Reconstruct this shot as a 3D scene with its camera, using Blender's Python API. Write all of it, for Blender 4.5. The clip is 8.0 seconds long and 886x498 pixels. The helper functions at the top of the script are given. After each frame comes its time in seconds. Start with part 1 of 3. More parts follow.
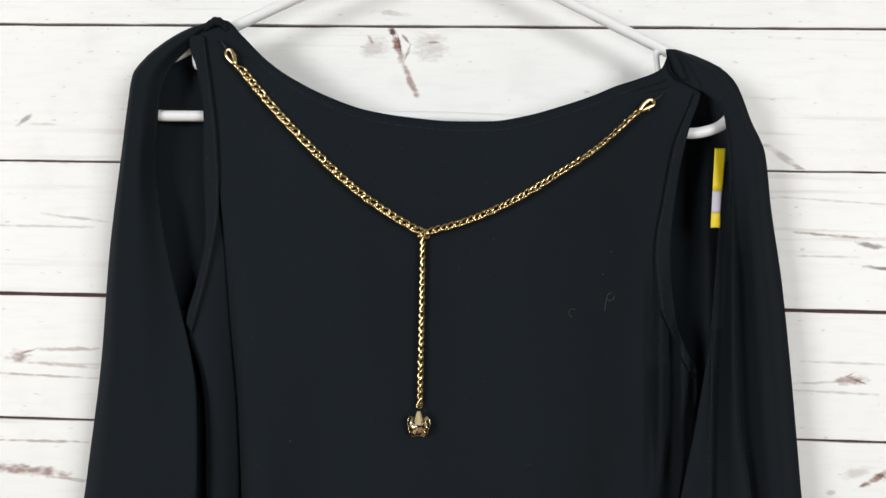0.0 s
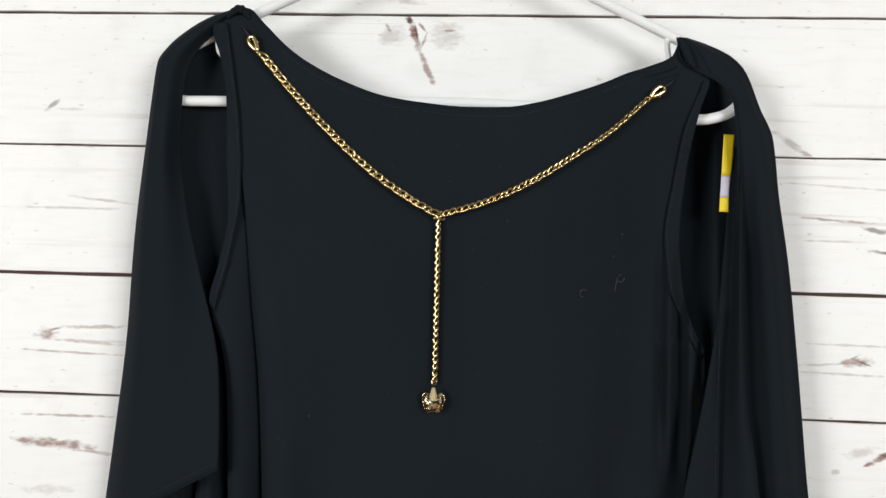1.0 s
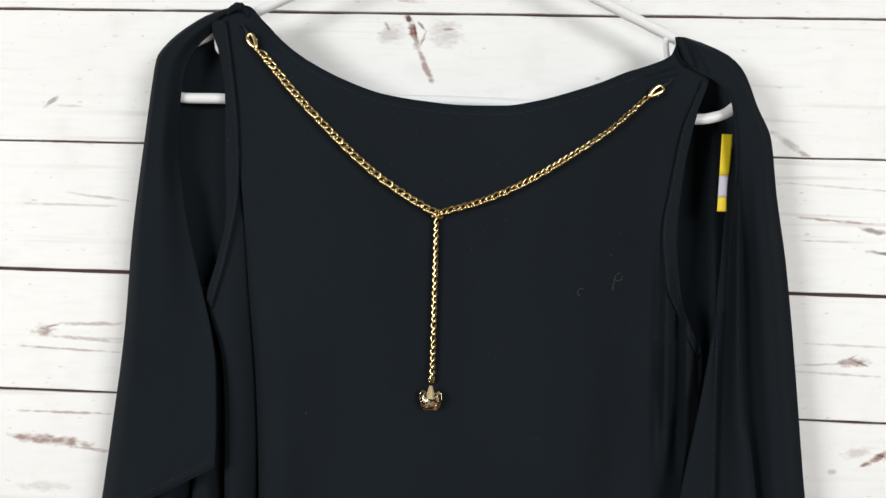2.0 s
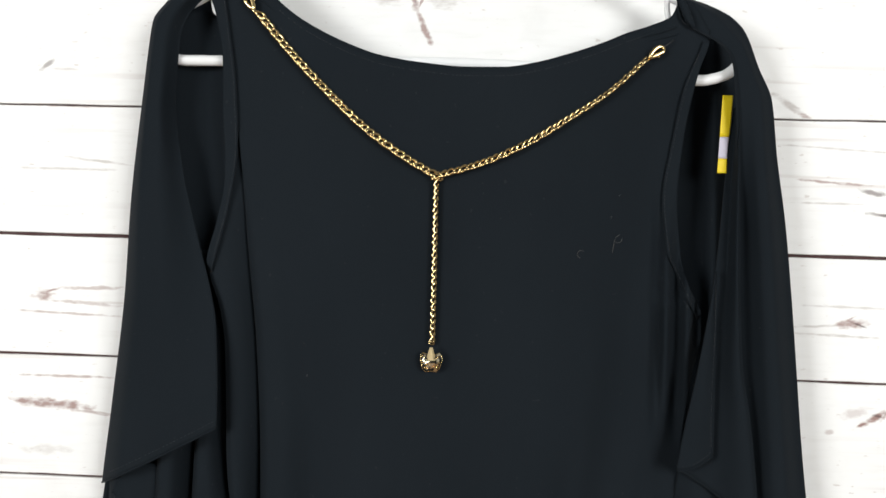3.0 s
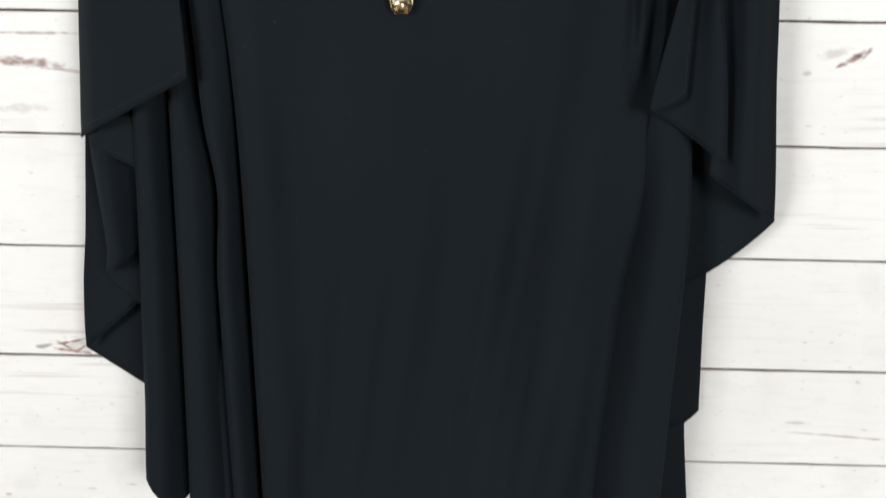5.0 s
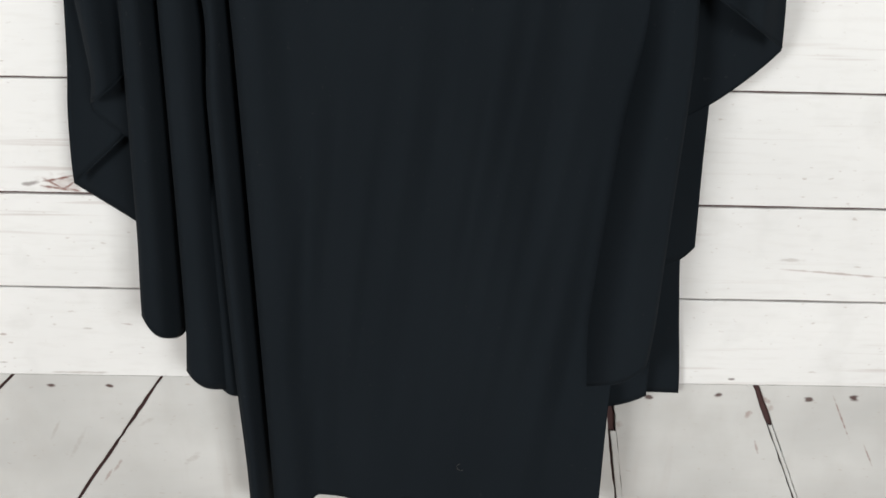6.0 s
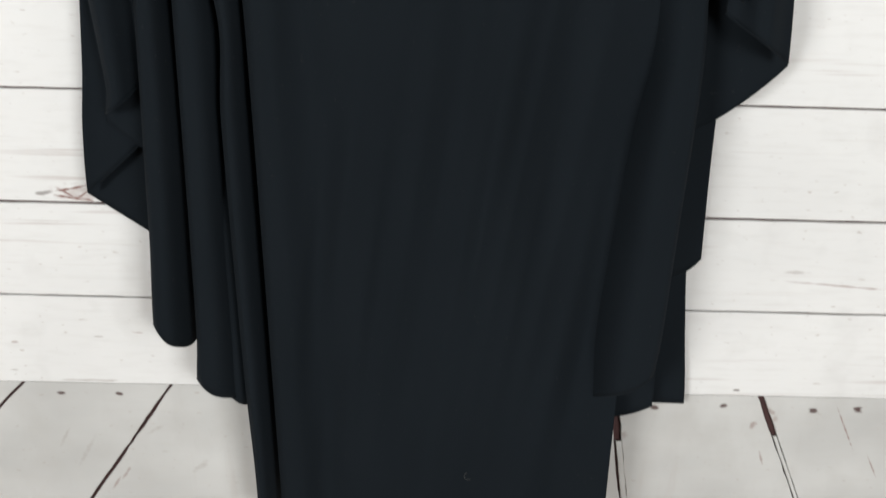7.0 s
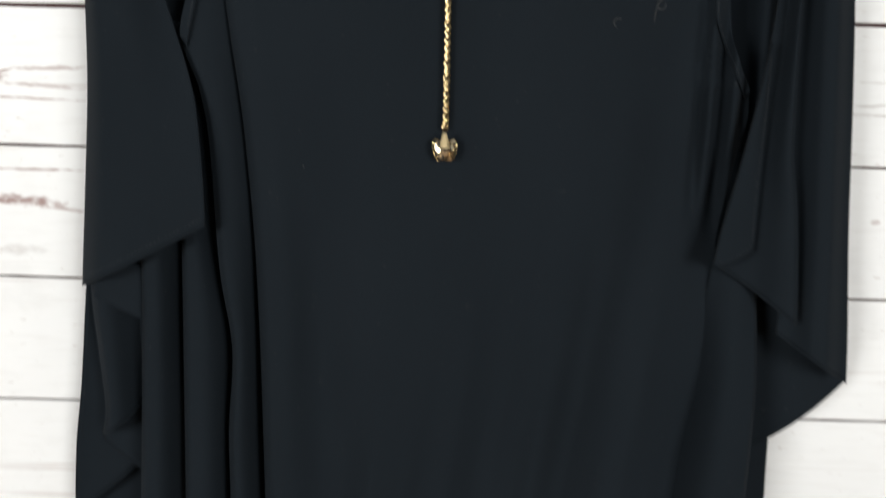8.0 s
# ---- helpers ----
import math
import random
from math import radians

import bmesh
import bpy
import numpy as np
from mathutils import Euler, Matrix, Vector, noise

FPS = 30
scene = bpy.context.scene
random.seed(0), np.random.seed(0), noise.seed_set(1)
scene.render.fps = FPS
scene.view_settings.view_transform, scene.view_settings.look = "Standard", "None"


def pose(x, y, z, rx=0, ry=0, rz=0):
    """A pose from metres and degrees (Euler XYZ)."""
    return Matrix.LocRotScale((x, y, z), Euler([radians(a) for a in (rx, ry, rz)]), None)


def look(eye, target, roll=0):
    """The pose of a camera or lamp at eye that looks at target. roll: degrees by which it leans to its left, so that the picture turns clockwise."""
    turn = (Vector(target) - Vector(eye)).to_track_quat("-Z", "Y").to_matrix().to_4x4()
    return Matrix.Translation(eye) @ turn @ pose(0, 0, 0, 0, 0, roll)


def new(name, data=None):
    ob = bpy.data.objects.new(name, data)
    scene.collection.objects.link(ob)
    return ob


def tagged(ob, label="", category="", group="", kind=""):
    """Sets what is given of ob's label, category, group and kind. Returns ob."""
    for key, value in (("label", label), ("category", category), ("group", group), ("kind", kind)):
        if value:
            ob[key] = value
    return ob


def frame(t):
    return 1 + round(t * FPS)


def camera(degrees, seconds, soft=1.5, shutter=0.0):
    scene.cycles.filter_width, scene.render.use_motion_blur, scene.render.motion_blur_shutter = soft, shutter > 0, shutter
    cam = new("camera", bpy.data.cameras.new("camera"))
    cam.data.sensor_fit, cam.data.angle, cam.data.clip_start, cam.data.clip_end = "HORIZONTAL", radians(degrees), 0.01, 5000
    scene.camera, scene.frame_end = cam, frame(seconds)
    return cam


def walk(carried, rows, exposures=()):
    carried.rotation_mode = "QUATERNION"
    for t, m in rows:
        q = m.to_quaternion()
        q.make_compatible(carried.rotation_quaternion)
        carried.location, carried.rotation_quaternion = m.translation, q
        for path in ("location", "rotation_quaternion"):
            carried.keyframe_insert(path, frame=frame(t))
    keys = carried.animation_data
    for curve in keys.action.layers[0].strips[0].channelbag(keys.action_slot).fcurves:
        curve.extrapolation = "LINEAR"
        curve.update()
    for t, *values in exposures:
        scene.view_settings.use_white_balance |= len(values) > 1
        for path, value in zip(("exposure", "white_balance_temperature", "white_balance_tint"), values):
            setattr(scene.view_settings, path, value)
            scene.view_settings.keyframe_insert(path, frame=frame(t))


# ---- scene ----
# ---- camera ----
cam = camera(53.06, 8.0, soft=1.5, shutter=0.3)
PATH = [
    (0, (0.0268, -0.6694, 0.5426), (0.0125, 0.0287, 0.5923), 1.163),
    (0.5, (0.0228, -0.6819, 0.5309), (0.0048, 0.0159, 0.5830), 1.590),
    (1, (0.0251, -0.6869, 0.5309), (0.0017, 0.0111, 0.5775), 1.551),
    (1.2, (0.0253, -0.6870, 0.5309), (0.0020, 0.0010, 0.5780), 1.591),
    (2.3, (0.0257, -0.6871, 0.5279), (0.0043, 0.0011, 0.5726), 1.855),
    (2.5, (0.0257, -0.6871, 0.5264), (0.0042, 0.0113, 0.5696), 1.864),
    (3, (0.0237, -0.6863, 0.5223), (0.0044, 0.0130, 0.5475), 1.629),
    (3.3, (0.0239, -0.6904, 0.5206), (0.0038, -0.0007, 0.5270), 1.484),
    (3.5, (0.0240, -0.6926, 0.5171), (0.0028, 0.0070, 0.5066), 1.354),
    (4, (0.0254, -0.6887, 0.5001), (0.0048, 0.0087, 0.4439), 0.929),
    (4.2, (0.0292, -0.6852, 0.4973), (0.0107, -0.0004, 0.4147), 0.718),
    (4.5, (0.0376, -0.6820, 0.4946), (0.0186, 0.0043, 0.3581), 0.453),
    (5, (0.0425, -0.6846, 0.4764), (0.0291, -0.0135, 0.2778), 0.512),
    (5.2, (0.0427, -0.6823, 0.4656), (0.0328, -0.0189, 0.2425), 0.484),
    (6.3, (0.0295, -0.6858, 0.4318), (0.0322, -0.0550, 0.1345), 1.050),
    (6.5, (0.0292, -0.6860, 0.4309), (0.0320, -0.0553, 0.1273), 1.079),
    (7, (0.0245, -0.6910, 0.4411), (0.0259, -0.0492, 0.1617), 1.216),
    (7.2, (0.0213, -0.6877, 0.4492), (0.0202, -0.0343, 0.1982), 1.343),
    (7.5, (0.0155, -0.6762, 0.4652), (0.0139, -0.0074, 0.2585), 1.517),
    (7.6, (0.0130, -0.6674, 0.4730), (0.0140, -0.0040, 0.2832), 1.565),
    (7.8, (0.0070, -0.6424, 0.4920), (0.0157, 0.0281, 0.3294), 1.609),
    (8, (0.0005, -0.6118, 0.5135), (0.0008, 0.0744, 0.3752), 1.279),
]
EXPOSURES = [(0, -0.61), (1.0, -0.60), (2.5, -0.58), (3.0, -0.40), (3.5, -0.22), (4.0, -0.38), (4.5, -0.48), (5.2, -0.5), (6.5, -0.68), (7.0, -0.65), (7.5, -0.48), (8, -0.48)]
walk(cam, [(t, look(eye, target, roll)) for t, eye, target, roll in PATH], EXPOSURES)

# ---- light ----
GROUND, CEILING, HALF, SOUTH = -0.95, 1.65, 3.70, -3.20
world = bpy.data.worlds.new("daylight")
scene.world = world
world.use_nodes = True
sky = world.node_tree.nodes.new("ShaderNodeTexSky")
sky.sky_type, sky.sun_disc = "NISHITA", False
sky.sun_elevation, sky.sun_rotation = radians(40), radians(120)
world.node_tree.links.new(sky.outputs[0], world.node_tree.nodes["Background"].inputs[0])
world.node_tree.nodes["Background"].inputs[1].default_value = 0.1


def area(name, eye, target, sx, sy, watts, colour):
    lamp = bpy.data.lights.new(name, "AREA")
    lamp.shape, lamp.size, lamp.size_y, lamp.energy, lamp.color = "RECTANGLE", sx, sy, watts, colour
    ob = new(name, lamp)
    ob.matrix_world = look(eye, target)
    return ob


# area lamps in two assumed windows behind the camera, added as key and fill
ASSUMED_WINDOWS = [(-2.65, 0.80, 1.70, 1.20, 185.0), (2.00, 0.80, 1.50, 1.20, 134.0)]
for x, z, wide, high, watts in ASSUMED_WINDOWS:
    area("assumed_window_lamp", (x, SOUTH - 0.01, z), (x, 0.0, z), wide, high, watts, (0.966, 0.978, 0.964))


# ---- materials ----
class Nodes:
    """Short hand for a node material."""

    def __init__(self, name, rough=0.6, metal=0.0):
        self.mat = bpy.data.materials.new(name)
        self.mat.use_nodes = True
        self.tree = self.mat.node_tree
        self.bsdf = self.tree.nodes["Principled BSDF"]
        self.bsdf.inputs["Roughness"].default_value = rough
        self.bsdf.inputs["Metallic"].default_value = metal

    def add(self, kind, **inputs):
        node = self.tree.nodes.new(kind)
        for key, value in inputs.items():
            self.put(node, key.replace("_", " "), value)
        return node

    def put(self, node, key, value):
        slot = node.inputs[int(key)] if key.strip().isdigit() else node.inputs[key]
        if isinstance(value, bpy.types.NodeSocket):
            self.tree.links.new(value, slot)
        else:
            slot.default_value = value

    def maths(self, op, a, b=0.0, c=0.0):
        node = self.tree.nodes.new("ShaderNodeMath")
        node.operation = op
        for n, value in enumerate((a, b, c)):
            self.put(node, str(n), value)
        return node.outputs[0]

    def mix(self, fac, a, b):
        node = self.tree.nodes.new("ShaderNodeMix")
        node.data_type = "RGBA"
        for slot, value in ((0, fac), (6, a), (7, b)):
            self.put(node, str(slot), value)
        return node.outputs[2]

    def spread(self, value, low, high, a=0.0, b=1.0):
        node = self.add("ShaderNodeMapRange", Value=value)
        for key, v in (("From Min", low), ("From Max", high), ("To Min", a), ("To Max", b)):
            self.put(node, key, v)
        return node.outputs[0]

    def place(self):
        return self.add("ShaderNodeTexCoord").outputs["Object"]

    def noise(self, vector, scale, detail=4.0, stretch=(1, 1, 1)):
        moved = self.add("ShaderNodeMapping", Vector=vector, Scale=stretch).outputs[0]
        return self.add("ShaderNodeTexNoise", Vector=moved, Scale=scale, Detail=detail).outputs["Fac"]

    def bump(self, height, strength, distance):
        out = self.add("ShaderNodeBump", Height=height, Strength=strength, Distance=distance).outputs[0]
        self.put(self.bsdf, "Normal", out)

    def colour(self, value):
        self.put(self.bsdf, "Base Color", value)
        return self


# stains and knots of the boards: x, z, half length, half height, turn in degrees, strength, tone (0 grey, 1 red-brown, 2 dark)
STAINS = [
    (-0.0250, 0.746, 0.015, 0.0032, -72, 1.0, 1), (-0.0235, 0.747, 0.010, 0.0010, -78, 0.8, 2), (-0.0145, 0.719, 0.018, 0.0026, -66, 0.75, 1), (-0.043, 0.744, 0.011, 0.008, 10, 0.45, 0),
    (0.000, 0.746, 0.013, 0.011, -10, 0.42, 0), (-0.0290, 0.7570, 0.0045, 0.0017, -80, 0.9, 2), (-0.03, 0.772, 0.014, 0.0022, -4, 0.5, 0), (0.002, 0.7495, 0.007, 0.0012, 0, 0.7, 1), (-0.046, 0.751, 0.004, 0.0014, -60, 0.6, 1), (-0.019, 0.752, 0.006, 0.0012, -50, 0.8, 1), (-0.017, 0.742, 0.008, 0.0011, 70, 0.7, 1),
    (0.269, 0.665, 0.017, 0.0030, -33, 0.6, 0), (0.281, 0.657, 0.006, 0.0018, -25, 0.6, 1),
    (0.318, 0.4985, 0.012, 0.0036, 4, 0.8, 1), (0.324, 0.4975, 0.007, 0.0009, -20, 0.8, 2), (0.316, 0.5015, 0.006, 0.0008, 30, 0.8, 1), (0.293, 0.496, 0.022, 0.0011, 3, 0.5, 0),
    (0.336, 0.4275, 0.012, 0.0024, 28, 0.95, 1), (0.321, 0.431, 0.013, 0.0035, 14, 0.32, 1), (0.302, 0.416, 0.0045, 0.002, 0, 0.4, 1), (0.345, 0.431, 0.006, 0.0020, 50, 0.95, 1), (0.327, 0.4225, 0.007, 0.0012, 25, 0.95, 1), (0.338, 0.4290, 0.004, 0.0009, -10, 0.8, 2),
    (-0.306, 0.5025, 0.009, 0.0046, 0, 0.75, 1), (-0.300, 0.5065, 0.010, 0.0012, 18, 0.8, 1), (-0.272, 0.509, 0.026, 0.0016, 2, 0.55, 1), (-0.272, 0.497, 0.028, 0.0016, -3, 0.5, 1),
    (-0.296, 0.4185, 0.031, 0.0038, -4, 0.85, 1), (-0.262, 0.4125, 0.022, 0.0014, -5, 0.6, 1), (-0.3, 0.383, 0.02, 0.004, 0, 0.3, 0),
    (-0.277, 0.1845, 0.019, 0.0075, 2, 0.32, 1), (-0.281, 0.1885, 0.019, 0.0013, 12, 1.0, 1), (-0.280, 0.1795, 0.019, 0.0013, -8, 1.0, 1), (-0.272, 0.184, 0.010, 0.0012, 35, 0.9, 1), (-0.287, 0.184, 0.008, 0.0012, -30, 0.9, 1), (-0.305, 0.184, 0.008, 0.002, 8, 0.6, 2),
    (0.254, 0.279, 0.009, 0.006, 30, 0.35, 1), (-0.312, 0.684, 0.007, 0.002, 40, 0.6, 2), (-0.297, 0.681, 0.010, 0.0012, 0, 0.35, 0),
    (0.305, 0.606, 0.030, 0.0012, -4, 0.75, 1), (0.333, 0.599, 0.010, 0.0022, -8, 0.75, 2), (0.342, 0.582, 0.012, 0.0016, -5, 0.85, 2),
    (0.300, 0.590, 0.030, 0.0009, 0, 0.5, 0), (0.31, 0.632, 0.05, 0.0009, -3, 0.45, 0), (-0.29, 0.652, 0.045, 0.0013, 0, 0.6, 1),
    (-0.27, 0.609, 0.028, 0.0013, -6, 0.6, 0), (-0.29, 0.602, 0.045, 0.0011, 0, 0.5, 0), (-0.29, 0.489, 0.045, 0.0010, -2, 0.6, 1),
    (-0.285, 0.440, 0.038, 0.0011, 0, 0.65, 1), (0.315, 0.511, 0.035, 0.0010, -1, 0.5, 0), (0.31, 0.489, 0.034, 0.0011, -2, 0.55, 0),
    (0.37, 0.113, 0.055, 0.0010, -4, 0.5, 1), (0.33, 0.125, 0.012, 0.0016, 0, 0.4, 0),
    (-0.321, -0.011, 0.0042, 0.0020, 5, 0.95, 2), (-0.268, -0.011, 0.0042, 0.0020, -5, 0.95, 2), (0.286, -0.011, 0.0042, 0.0024, 0, 0.95, 2),
    (0.370, -0.014, 0.0045, 0.0026, 0, 0.9, 2), (0.410, -0.012, 0.0050, 0.0030, -20, 0.95, 2), (0.223, -0.014, 0.004, 0.002, 0, 0.9, 2),
    (0.331, -0.016, 0.006, 0.0024, -40, 0.55, 1), (0.317, -0.031, 0.005, 0.003, 60, 0.5, 1), (0.336, -0.024, 0.003, 0.004, 0, 0.35, 1), (-0.272, -0.100, 0.009, 0.0014, 57, 0.4, 1), (-0.283, -0.112, 0.008, 0.0014, 57, 0.45, 1), (-0.306, -0.075, 0.020, 0.0022, 60, 0.25, 0), (-0.325, -0.060, 0.012, 0.0016, 62, 0.3, 0), (0.199, -0.045, 0.0035, 0.0045, 30, 0.35, 1), (0.436, -0.075, 0.014, 0.0009, -62, 0.6, 1), (0.33, -0.068, 0.008, 0.0012, -70, 0.5, 1),
    (-0.20, -0.09, 0.010, 0.003, 40, 0.3, 0), (-0.24, -0.05, 0.008, 0.002, 30, 0.25, 0), (0.402, -0.032, 0.022, 0.0009, -63, 0.7, 1),
    (0.296, 0.006, 0.003, 0.001, 0, 0.8, 2), (-0.29, 0.003, 0.025, 0.0012, 0, 0.5, 0),
]


# short worn flecks along the grain
flecks = random.Random(11)
for x0, x1, z0, z1, count in ((-0.36, -0.18, 0.006, 0.082, 7), (0.26, 0.42, 0.290, 0.352, 1)):
    for _ in range(count):
        STAINS.append((flecks.uniform(x0, x1), flecks.uniform(z0, z1), flecks.uniform(0.0016, 0.0060), flecks.uniform(0.0006, 0.0012), flecks.uniform(-6, 6), flecks.uniform(0.35, 0.65), flecks.choice((0, 1, 1))))


def board_paint(name, run, pale, dirt_and_gloss):
    n = Nodes(name, 0.5)
    at = n.place()
    cloud = n.noise(at, 5, 3, (1, 1, 1.6))
    grain = n.noise(at, 9, 6, run)
    fine = n.noise(at, 120, 3, (0.25, 1, 1.6))
    edge = n.noise(at, 150, 9, (0.7, 1, 1.5))
    edge_far = n.maths("MULTIPLY", n.maths("SUBTRACT", edge, 0.5), 2.3)
    # wider tone range on the lower boards paints in soft gloss patches
    base = n.mix(n.spread(cloud, 0.35, 0.65), tuple((0.80 if dirt_and_gloss < 0.2 else 0.74) * c for c in pale) + (1,), tuple((0.86 if dirt_and_gloss < 0.2 else 0.92) * c for c in pale) + (1,))
    base = n.mix(n.maths("MULTIPLY", n.spread(fine, 0.5, 0.75), 0.12), base, (0.52, 0.49, 0.46, 1))
    where = n.spread(n.noise(at, 4.2, 2, (0.7, 1, 2.2)), 0.46, 0.62)
    streak = n.maths("MULTIPLY", n.spread(grain, 0.585, 0.66), where)
    base = n.mix(n.maths("MULTIPLY", streak, 0.40 if run[0] < 1 else 0.12), base, (0.42, 0.34, 0.31, 1))
    smudge = n.spread(n.noise(at, 22, 7, (1, 1, 0.6 if dirt_and_gloss > 0.2 else 1)), 0.50 if dirt_and_gloss > 0.2 else 0.56, 0.72, 0.0, dirt_and_gloss)
    base = n.mix(smudge, base, (0.50, 0.49, 0.47, 1))
    speck = n.spread(n.noise(at, 210, 2, (0.5, 1, 1.5)), 0.67, 0.75, 0.0, 0.45)
    base = n.mix(speck, base, (0.40, 0.33, 0.29, 1))
    fibre = n.spread(n.noise(at, 190, 6, (0.6, 1, 1.4) if run[0] < 1 else (1.4, 1, 0.6)), 0.32, 0.52, 0.45, 1.0)
    tones = [None, None, None]
    for x, z, long, high, turn, strength, tone in STAINS:
        if (z < 0) != (run[0] > 1):
            continue
        spot = n.tree.nodes.new("ShaderNodeMapping")
        spot.vector_type = "TEXTURE"
        n.put(spot, "Vector", at)
        spot.inputs["Location"].default_value = (x, 0, z)
        spot.inputs["Rotation"].default_value = (0, -radians(turn), 0)
        spot.inputs["Scale"].default_value = (long, 1.0, high)
        size = n.tree.nodes.new("ShaderNodeVectorMath")
        size.operation = "LENGTH"
        n.put(size, "0", spot.outputs[0])
        mask = n.spread(n.maths("ADD", size.outputs["Value"], edge_far), 1.15, 0.5, 0.0, strength)
        tones[tone] = mask if tones[tone] is None else n.maths("MAXIMUM", tones[tone], mask)
    base = n.mix(n.maths("MULTIPLY", tones[0], fibre), base, (0.34, 0.29, 0.265, 1))
    base = n.mix(n.maths("MULTIPLY", tones[1], fibre), base, (0.24, 0.115, 0.095, 1))
    base = n.mix(tones[2], base, (0.075, 0.035, 0.032, 1))
    n.colour(base)
    n.put(n.bsdf, "Roughness", n.spread(cloud, 0.3, 0.7, 0.42, 0.58))
    n.bump(n.maths("ADD", grain, n.maths("MULTIPLY", fine, 0.5)), 0.12, 0.0006)
    return n.mat


def jersey():
    n = Nodes("black_jersey", 0.82)
    at = n.place()
    weave = n.noise(at, 900, 2, (1, 1, 0.5))
    cloud = n.noise(at, 14, 4, (1, 1, 0.35))
    dust = n.spread(n.noise(at, 260, 1), 0.74, 0.80, 0, 0.10)
    base = n.mix(cloud, (0.0082, 0.0110, 0.0140, 1), (0.0125, 0.0164, 0.0206, 1))
    n.colour(n.mix(dust, base, (0.10, 0.10, 0.10, 1)))
    n.put(n.bsdf, "Sheen Weight", 0.022)
    n.put(n.bsdf, "Sheen Roughness", 0.35)
    n.put(n.bsdf, "Specular IOR Level", 0.03)
    n.bump(weave, 0.18, 0.0003)
    return n.mat


def plain(name, colour, rough, metal=0.0, scale=40, vary=0.12, relief=0.05):
    n = Nodes(name, rough, metal)
    at = n.place()
    grain = n.noise(at, scale, 4)
    low = tuple(c * (1 - vary) for c in colour) + (1,)
    n.colour(n.mix(grain, low, (*colour, 1)))
    n.put(n.bsdf, "Roughness", n.spread(grain, 0.3, 0.7, rough * 0.85, min(1, rough * 1.15)))
    n.bump(grain, relief, 0.0008)
    return n.mat


def smoky_crystal():
    n = Nodes("smoky_crystal_painted_glints", 0.10, 1.0)
    at = n.place()
    # pale gold patches over smoky dark: glints of the facets put into the colour
    n.colour(n.mix(n.spread(n.noise(at, 330, 1), 0.42, 0.53), (0.07, 0.075, 0.075, 1), (0.88, 0.76, 0.54, 1)))
    n.put(n.bsdf, "Coat Weight", 0.6)
    return n.mat


BOARDS = board_paint("printed_whitewashed_boards", (0.55, 1, 17), (1, 1, 0.993), 0.16)
# same white boards, colour lowered to stand in for light fading downwards
DIMMED_LOWER_BOARDS = board_paint("dimmed_whitewashed_lower_boards", (5, 1, 0.5), (0.715, 0.715, 0.700), 0.42)
JERSEY = jersey()
STITCH = plain("black_thread", (0.0128, 0.0152, 0.0185), 0.7, scale=300)
GAP = plain("dark_board_gap", (0.080, 0.034, 0.033), 0.8, scale=60, vary=0.5)
GOLD = plain("polished_gold", (0.71, 0.55, 0.285), 0.11, 1.0, scale=500, vary=0.1, relief=0.02)
PLASTIC = plain("white_plastic", (0.82, 0.83, 0.84), 0.32, scale=120, vary=0.03, relief=0.02)
BRUSHED = plain("brushed_gold", (0.74, 0.59, 0.34), 0.42, 1.0, scale=700, vary=0.2, relief=0.05)
CRYSTAL = smoky_crystal()
YELLOW = plain("yellow_card", (0.80, 0.60, 0.01), 0.55, scale=200, vary=0.05)
LILAC = plain("pale_lilac_card", (0.55, 0.52, 0.62), 0.55, scale=200, vary=0.05)
# plaster of the unseen room, kept dark so little light bounces into folds
PLASTER = plain("grey_plaster", (0.27, 0.27, 0.27), 0.85, scale=8, vary=0.06)
OAK = plain("brown_floor_wood", (0.30, 0.19, 0.11), 0.5, scale=12, vary=0.35)
STEEL = plain("grey_steel", (0.55, 0.55, 0.55), 0.35, 1.0, scale=200)
LINT = plain("pale_lint", (0.11, 0.108, 0.105), 0.9, scale=300)


# ---- helpers of this scene ----
def part(name, bm, material, parent=None, label="", smooth=True):
    mesh = bpy.data.meshes.new(name)
    bm.to_mesh(mesh)
    bm.free()
    mesh.materials.append(material)
    if smooth:
        mesh.polygons.foreach_set("use_smooth", [True] * len(mesh.polygons))
    ob = new(name, mesh)
    ob.parent = parent
    if label:
        tagged(ob, label)
    return ob


def thing(name, at, label, category, group="", kind=""):
    ob = new(name)
    ob.empty_display_size = 0.02
    ob.location = at
    tagged(ob, label, category, group, kind)
    return ob


def under(ob, parent):
    """Parents ob, built in world places, to a thing that stands anywhere."""
    ob.parent = parent
    ob.matrix_parent_inverse = Matrix.Translation(-parent.location)
    return ob


def box(x0, x1, y0, y1, z0, z1, bevel=0.0):
    bm = bmesh.new()
    bmesh.ops.create_cube(bm, size=1)
    for v in bm.verts:
        v.co = ((x0 + x1) / 2 + v.co.x * (x1 - x0), (y0 + y1) / 2 + v.co.y * (y1 - y0), (z0 + z1) / 2 + v.co.z * (z1 - z0))
    if bevel:
        bmesh.ops.bevel(bm, geom=bm.edges[:], offset=bevel, segments=2, affect="EDGES")
    return bm


